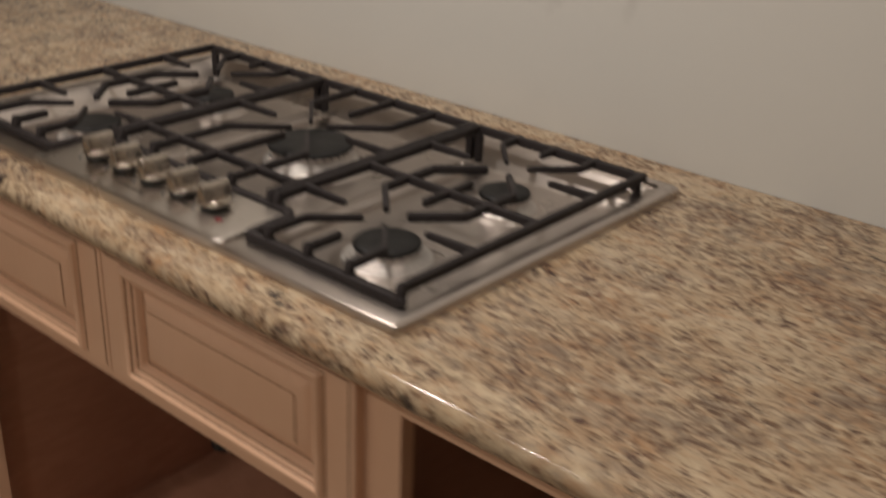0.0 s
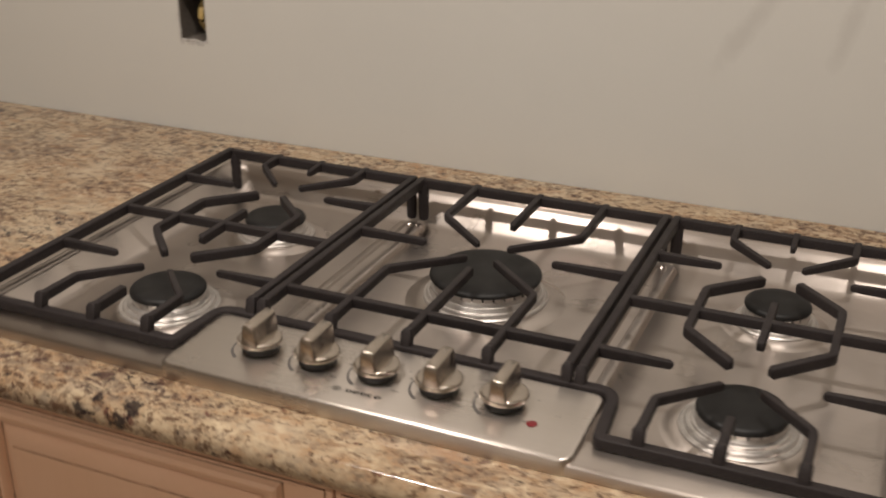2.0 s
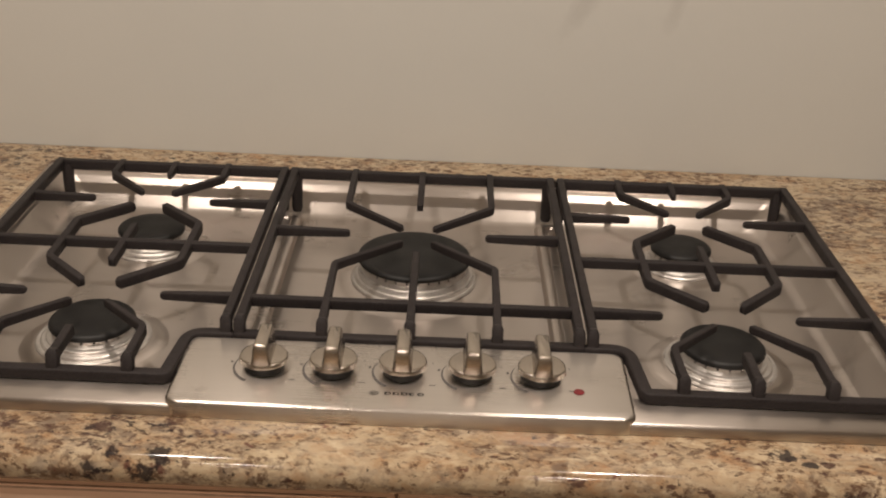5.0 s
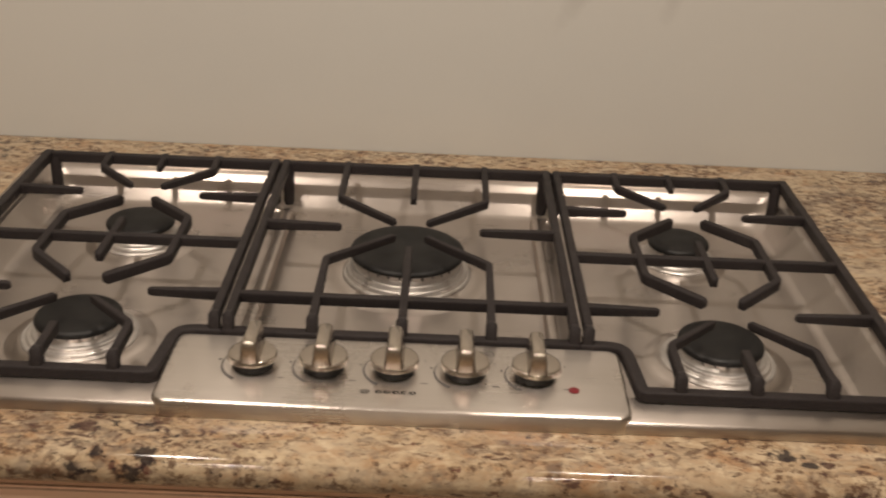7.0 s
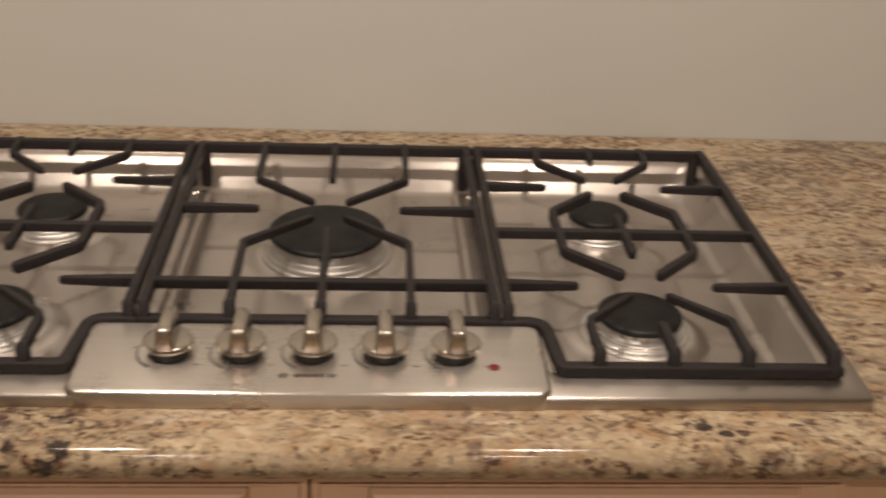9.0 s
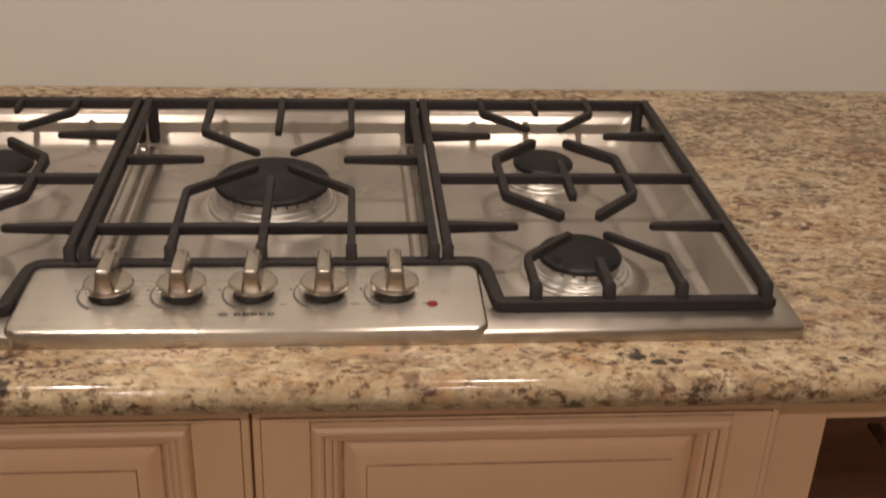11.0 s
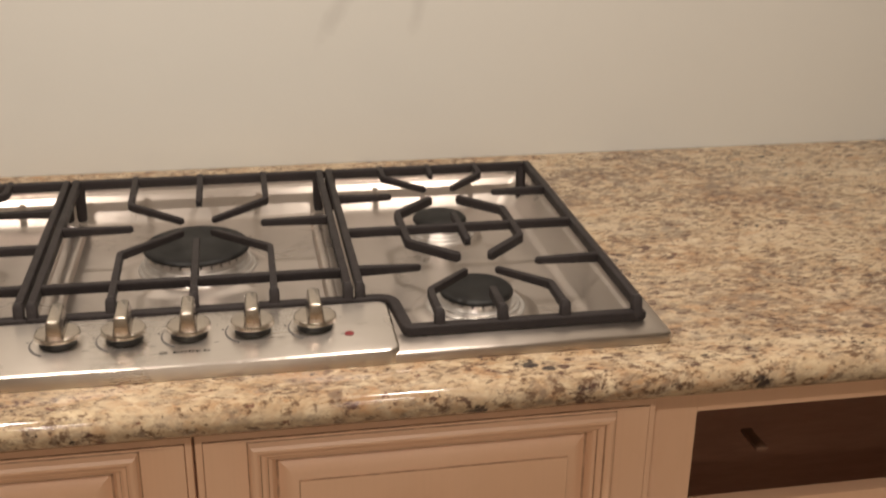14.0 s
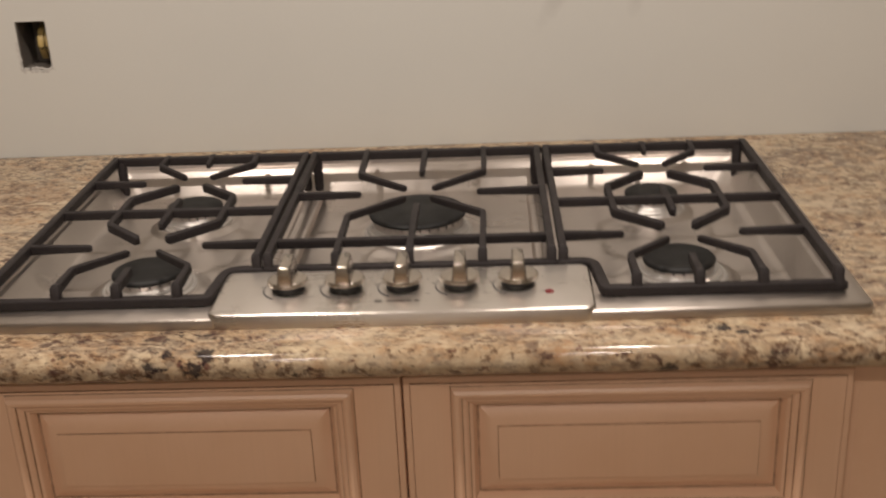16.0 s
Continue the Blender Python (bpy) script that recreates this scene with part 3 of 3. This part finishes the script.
def side_grate(s):
    """s: 1 for the right-hand grate, -1 for its mirror image."""
    ox = 0.302 * s
    g = grate_thing(ox)
    m = lambda pts: [(x * s, y, z) for x, y, z in pts]
    up = lambda pts: m([(x, y, ZB) for x, y in pts])
    seg("back_bar", g, ox, m([(0.166, 0.4865, ZB - 0.001), (0.443, 0.4865, ZB - 0.001)]), width=0.0095, height=0.0120)
    seg("inner_bar", g, ox, m([(0.168, 0.489, ZB), (0.168, JY + 0.008, ZB), (0.168, JY, ZL)]), width=0.0084, height=0.0120, radius=0.005)
    seg("outer_bar", g, ox, m([(0.441, 0.489, ZB), (0.441, BY + 0.007, ZB), (0.441, BY - 0.001, ZL)]), width=0.0095, height=0.0120, radius=0.005)
    seg("front_bar", g, ox, m([(0.164, JY, ZL), (0.184, JY, ZL), (0.193, JY - 0.0015, ZL), (0.1985, JY - 0.006, ZL), (0.2015, JY - 0.013, ZL), (0.2065, BY, ZL), (0.446, BY, ZL)]), width=0.0108, height=0.0110, radius=0.004)
    seg("cross_bar", g, ox, up([(0.170, 0.2640), (0.440, 0.2640)]), width=0.0080, height=0.0105)
    for pts in ([(0.238, 0.4925), (0.238, 0.452), (0.284, 0.403)], [(0.302, 0.4925), (0.302, 0.455)], [(0.367, 0.4925), (0.367, 0.452), (0.321, 0.403)],
                [(0.170, 0.3815), (0.236, 0.3815)], [(0.440, 0.3815), (0.371, 0.3815)], [(0.170, 0.1525), (0.236, 0.1525)], [(0.440, 0.1525), (0.369, 0.1525)]):
        seg("finger", g, ox, up(pts), taper=0.30)
    for pts in ([(0.284, 0.3605), (0.236, 0.314), (0.236, 0.2215), (0.284, 0.1745)], [(0.321, 0.3605), (0.367, 0.314), (0.367, 0.2215), (0.321, 0.1745)]):
        seg("finger_loop", g, ox, up(pts), width=0.0080, height=0.0112)
    seg("finger", g, ox, up([(0.304, 0.220), (0.304, 0.3065)]), taper=0.1)
    seg("front_finger", g, ox, m([(0.238, BY, ZL), (0.238, BY + 0.006, ZB), (0.238, 0.0875, ZB), (0.284, 0.1335, ZB)]), taper=0.28)
    seg("front_finger", g, ox, m([(0.302, BY, ZL), (0.302, BY + 0.006, ZB), (0.302, 0.0800, ZB)]))
    seg("front_finger", g, ox, m([(0.366, BY, ZL), (0.366, BY + 0.006, ZB), (0.366, 0.0875, ZB), (0.320, 0.1335, ZB)]), taper=0.28)
    for x in (0.238, 0.302, 0.366, 0.441):
        leg(g, ox, x * s, BY)
    leg(g, ox, 0.168 * s, JY)
    for x, y in ((0.170, 0.4845), (0.434, 0.4855)):
        foot(g, ox, x * s, y, -0.018)
    for x in (0.222, 0.437):
        foot(g, ox, x * s, BY + 0.002, 0.0115, ZL)
    return g


side_grate(1)
side_grate(-1)


def middle_grate():
    g = grate_thing(0.0)
    up = lambda pts: [(x, y, ZB) for x, y in pts]
    seg("back_bar", g, 0, [(-0.160, 0.4865, ZB - 0.001), (0.160, 0.4865, ZB - 0.001)], width=0.0095, height=0.0120)
    for s in (-1, 1):
        seg("side_bar", g, 0, [(0.1555 * s, 0.489, ZB), (0.1555 * s, JY + 0.008, ZB), (0.1555 * s, JY, ZL)], width=0.0084, height=0.0120, radius=0.005)
        seg("finger", g, 0, up([(0.082 * s, 0.4925), (0.082 * s, 0.391), (0.019 * s, 0.3315)]), taper=0.28)
        seg("finger", g, 0, up([(0.155 * s, 0.3135), (0.076 * s, 0.3135)]), taper=0.28)
        seg("front_finger", g, 0, [(0.0805 * s, JY, ZL), (0.0805 * s, JY + 0.007, ZB), (0.0815 * s, 0.2325, ZB), (0.018 * s, 0.2915, ZB)], taper=0.25)
        foot(g, 0, 0.1535 * s, 0.4845, -0.018)
    for x in (-0.1555, -0.0805, 0.0, 0.0805, 0.1555):
        leg(g, 0, x, JY)
    seg("finger", g, 0, up([(0, 0.4925), (0, 0.393)]), taper=0.1)
    seg("front_finger", g, 0, [(0, JY, ZL), (0, JY + 0.007, ZB), (0, 0.2625, ZB)], taper=0.05)
    seg("front_bar", g, 0, [(-0.158, JY, ZL), (0.158, JY, ZL)], width=0.0105, height=0.0110)
    seg("cross_bar", g, 0, up([(-0.155, 0.1505), (0.155, 0.1505)]), width=0.0080, height=0.0105)
    return g


middle_grate()


# ---- cabinets ----
FRAME_Y = -0.020  # front of the face frames


def moulded_front(x0, x1, z0, z1):
    """A false drawer front: a raised panel inside a stepped, glazed moulding."""
    y = -0.037
    base = [(0.0, FRAME_Y - 0.0005, 0), (0.0, y + 0.004, 0), (0.0010, y + 0.0025, 0), (0.0064, y + 0.0016, 0), (0.0070, y + 0.0026, 1), (0.0076, y + 0.0004, 0), (0.0095, y, 0)]
    loops, mats = [], []
    rect = lambda d, yy: [(x0 + d, yy, z0 + d), (x1 - d, yy, z0 + d), (x1 - d, yy, z1 - d), (x0 + d, yy, z1 - d)]
    for d, yy, m in base:
        loops.append(rect(d, yy))
        mats.append(m)
    ax0, ax1, az0, az1 = x0 + 0.0470, x1 - 0.0410, z0 + 0.0130, z1 - 0.0090
    inner = lambda d, yy: [(ax0 + d, yy, az0 + d), (ax1 - d, yy, az0 + d), (ax1 - d, yy, az1 - d), (ax0 + d, yy, az1 - d)]
    steps = [(0.0, y, 1), (0.0012, y - 0.0015, 0), (0.0030, y - 0.0070, 0), (0.0060, y - 0.0092, 0), (0.0090, y - 0.0088, 0), (0.0118, y - 0.0065, 1), (0.0128, y - 0.0040, 0), (0.0160, y - 0.0036, 0),
             (0.0185, y - 0.0015, 1), (0.0193, y + 0.0006, 0), (0.0222, y + 0.0014, 0), (0.0245, y + 0.0045, 0), (0.0262, y + 0.0095, 1), (0.0285, y + 0.0100, 0), (0.0330, y + 0.0075, 0), (0.0420, y + 0.0020, 0), (0.0470, y + 0.0006, 1), (0.0479, y - 0.0012, 0), (0.0490, y - 0.0015, 0)]
    for d, yy, m in steps:
        loops.append(inner(d, yy))
        mats.append(m)
    bm = loft(loops, mats=mats)
    return bm


def hinge_thing(x, z, s):
    """Concealed cabinet hinge left on the stile; s: 1 where it points to the right."""
    h = thing("cabinet_hinge", (x, FRAME_Y, z), "nickel concealed hinge with no door, screwed to the stile", "hinge", "hinges")

    def block(name, lo, hi, bevel, label=""):
        a, b = sorted((lo[0] * s, hi[0] * s))
        return part(name, box((a, lo[1], lo[2]), (b, hi[1], hi[2]), bevel), NICKEL, h, label)

    # the plate wraps the stile's edge, the arm reaches out over its face
    block("plate", (-0.0135, -0.0022, -0.026), (0.0015, -0.0001, 0.026), 0.0008)
    block("flange", (-0.0160, -0.0080, -0.021), (-0.0136, 0.0150, 0.023), 0.0008)
    block("arm_base", (-0.0110, -0.0150, -0.015), (0.0060, -0.0024, 0.004), 0.002)
    block("arm", (-0.0060, -0.0210, 0.003), (0.0120, -0.0130, 0.013), 0.002)
    block("link", (0.0050, -0.0190, -0.013), (0.0150, -0.0080, 0.001), 0.0025)
    cup = lathe([(0, -0.002), (0.0095, -0.002), (0.0105, 0.0), (0.0100, 0.007), (0.0085, 0.009), (0.0075, 0.0025), (0, 0.0025)], 24)
    c = part("cup", cup, NICKEL, h, "", 40, (0.0165 * s, -0.0145, -0.004))
    c.rotation_euler = (radians(20), radians(90) * s, 0)
    pin = part("cup_pin", lathe([(0, 0.0), (0.0060, 0.0), (0.0060, 0.005), (0, 0.006)], 18), BLACK, h, "dark round end of the cup", 40, (0.0235 * s, -0.0150, -0.004))
    pin.rotation_euler = (radians(20), radians(90) * s, 0)
    for dz in (-0.020, 0.020):
        k = part("screw", lathe([(0.0034, 0), (0.0030, 0.0014), (0.0012, 0.0018), (0, 0.0010)], 12), POLISHED, h, "", 40, (-0.005 * s, -0.0022, dz))
        k.rotation_euler = (radians(90), 0, 0)
    return h


def carcass(c, x0, x1, ox, ply):
    depth = WALL_Y - 0.02
    lx0, lx1 = x0 - ox, x1 - ox
    for a, b in ((lx0 + 0.001, lx0 + 0.017), (lx1 - 0.017, lx1 - 0.001)):
        part("side_panel", box((a, FRAME_Y + 0.0195, 0.0), (b, depth, 0.8815), 0.0008), ply, c, "brown plywood side")
    part("back_panel", box((lx0 + 0.018, depth - 0.012, 0.10), (lx1 - 0.018, depth, 0.8815), 0), ply, c, "brown plywood back")
    part("floor_panel", box((lx0 + 0.018, FRAME_Y + 0.0195, 0.10), (lx1 - 0.018, depth - 0.0125, 0.116), 0), ply, c, "brown plywood bottom")
    part("toe_kick", box((lx0 + 0.018, 0.07, 0.0), (lx1 - 0.018, 0.085, 0.099), 0), CREAM, c)


def cooktop_cabinet():
    x0, x1 = -0.4585, 0.4585
    c = thing("base_cabinet", (0, 0, 0), "cream glazed base cabinet under the cooktop, doors taken off", "cabinet", "base cabinets")
    carcass(c, x0, x1, 0, PLY)
    for s in (-1, 1):
        a, b = sorted((0.4165 * s, 0.45845 * s))
        part("stile", box((a, FRAME_Y, 0.10), (b, FRAME_Y + 0.019, 0.8815), 0.0), CREAM, c)
    part("top_rail", box((-0.4163, FRAME_Y, 0.836), (0.4163, FRAME_Y + 0.019, 0.8815), 0.001), CREAM, c)
    part("middle_rail", box((-0.4163, FRAME_Y, 0.667), (0.4163, FRAME_Y + 0.019, 0.72), 0.001), CREAM, c)
    part("bottom_rail", box((-0.4163, FRAME_Y, 0.10), (0.4163, FRAME_Y + 0.019, 0.14), 0.001), CREAM, c)
    for a, b in ((-0.447, -0.0010), (0.0010, 0.447)):
        part("false_front", moulded_front(a, b, 0.6930, 0.8725) if a > 0 else mirrored(moulded_front(-b, -a, 0.6930, 0.8725)), [CREAM, GLAZE], c, "cream false drawer front with a raised panel and brown glaze", 25)
    return c


def mirrored(bm):
    for v in bm.verts:
        v.co.x = -v.co.x
    return bm


cooktop_cabinet()
hinge_thing(0.4275, 0.574, 1)
hinge_thing(-0.4245, 0.582, -1)


def open_cabinet(x0, x1, label):
    ox = (x0 + x1) / 2
    c = thing("base_cabinet", (ox, 0, 0), label, "cabinet", "base cabinets")
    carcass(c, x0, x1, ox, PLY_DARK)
    for a, b in ((x0 + 0.00002, x0 + 0.0390), (x1 - 0.0390, x1 - 0.0002)):
        part("stile", box((a - ox, FRAME_Y, 0.10), (b - ox, FRAME_Y + 0.019, 0.8815), 0.0), CREAM, c)
    for z0, z1 in ((0.844, 0.8815), (0.668, 0.7275), (0.10, 0.14)):
        part("rail", box((x0 + 0.0392 - ox, FRAME_Y, z0), (x1 - 0.0392 - ox, FRAME_Y + 0.019, z1), 0.001), CREAM, c)
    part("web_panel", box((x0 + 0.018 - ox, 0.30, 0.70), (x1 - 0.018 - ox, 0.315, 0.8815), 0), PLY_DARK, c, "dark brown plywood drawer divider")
    for z, dx, dy in ((0.700, 0.188, 0.120), (0.550, 0.131, 0.066)):
        part("cleat", box((x0 + dx - ox, dy, z - 0.006), (x0 + dx + 0.014 - ox, dy + 0.046, z - 0.002), 0.001), PINE, c, "pale pine drawer cleat")
    return c


open_cabinet(0.4585, 1.22, "cream glazed base cabinet with an empty drawer opening")
open_cabinet(-1.22, -0.4585, "cream glazed base cabinet with empty openings")


def gas_pipe():
    p = thing("gas_pipe", (-0.155, 0.25, 0.362), "black gas connector hanging below the cooktop", "pipe")
    part("tube", lathe([(0.0, 0.02), (0.0135, 0.02), (0.0135, 0.12), (0.0115, 0.125), (0.0115, 0.5), (0, 0.5)], 24), STEELPIPE, p, "grey steel tube")
    part("sleeve", lathe([(0.0, 0.0), (0.020, 0.0), (0.0215, 0.004), (0.0200, 0.012), (0.0155, 0.020), (0.0150, 0.055), (0.0, 0.055)], 24), BLACK, p, "black rubber cap")
    e = part("elbow", lathe([(0.0, 0.0), (0.011, 0.0), (0.012, 0.004), (0.012, 0.022), (0.0, 0.024)], 18), BLACK, p, "", 40, (0.008, 0, 0.010))
    e.rotation_euler = (0, radians(90), 0)
    return p


gas_pipe()
# a flat dark disc, its colour standing for the shade in the hole
structure("screw_hole", lathe([(0, 0.0), (0.004, 0.0), (0.004, 0.0006), (0, 0.0008)], 12), HOLE_SHADE, "small dark screw hole in the cabinet bottom", "hole").location = (0.003, 0.464, 0.1165)


# ---- electric box in the wall ----
def wall_box():
    cx, cz = (BOX_X0 + BOX_X1) / 2, (BOX_Z0 + BOX_Z1) / 2
    b = thing("electrical_box", (cx, WALL_Y, cz), "open grey electrical box with a yellow cable, cut into the wall", "electrical box")
    w, h = (BOX_X1 - BOX_X0) / 2, (BOX_Z1 - BOX_Z0) / 2
    bm = bmesh.new()
    loops = [[(x, y, z) for x, z in round_rect(-w - d, -h - d, w + d, h + d, 0.003, 3)] for d, y in ((0.001, 0.0005), (-0.0015, 0.0015), (-0.002, 0.06))]
    loft(loops, bm)
    part("box", bm, GREYBOX, b, "grey-brown plastic box")
    mud = bmesh.new()
    rnd = random.Random(4)
    for k in range(26):
        t = k / 25
        x = -w - 0.003 + t * (2 * w + 0.007)
        r = rnd.uniform(0.0010, 0.0024)
        bmesh.ops.create_icosphere(mud, subdivisions=2, radius=r, matrix=Matrix.Translation((x, 0.0004, -h - rnd.uniform(-0.004, 0.003))) @ Matrix.Diagonal((1.6, 0.35, 1.3, 1)))
    for k in range(16):
        z = -h + k / 15 * h * 1.1
        bmesh.ops.create_icosphere(mud, subdivisions=2, radius=rnd.uniform(0.001, 0.0024), matrix=Matrix.Translation((-w - rnd.uniform(0, 0.003), 0.0004, z)) @ Matrix.Diagonal((1, 0.35, 1.8, 1)))
    part("plaster_edge", mud, BOXGREY, b, "ragged grey plaster edge")
    cable = bmesh.new()
    bar([(0.004, 0.055, h * 0.75), (0.006, 0.02, h * 0.45), (0.007, 0.012, -h * 0.1), (0.004, 0.030, -h * 0.6)], 0.009, 0.006, 0.02, 0, cable)
    bar([(0.013, 0.055, h * 0.6), (0.015, 0.018, h * 0.4), (0.0165, 0.016, -h * 0.25), (0.014, 0.035, -h * 0.5)], 0.007, 0.006, 0.02, 0, cable)
    part("cable", cable, YELLOW, b, "yellow sheathed cable")
    return b


wall_box()
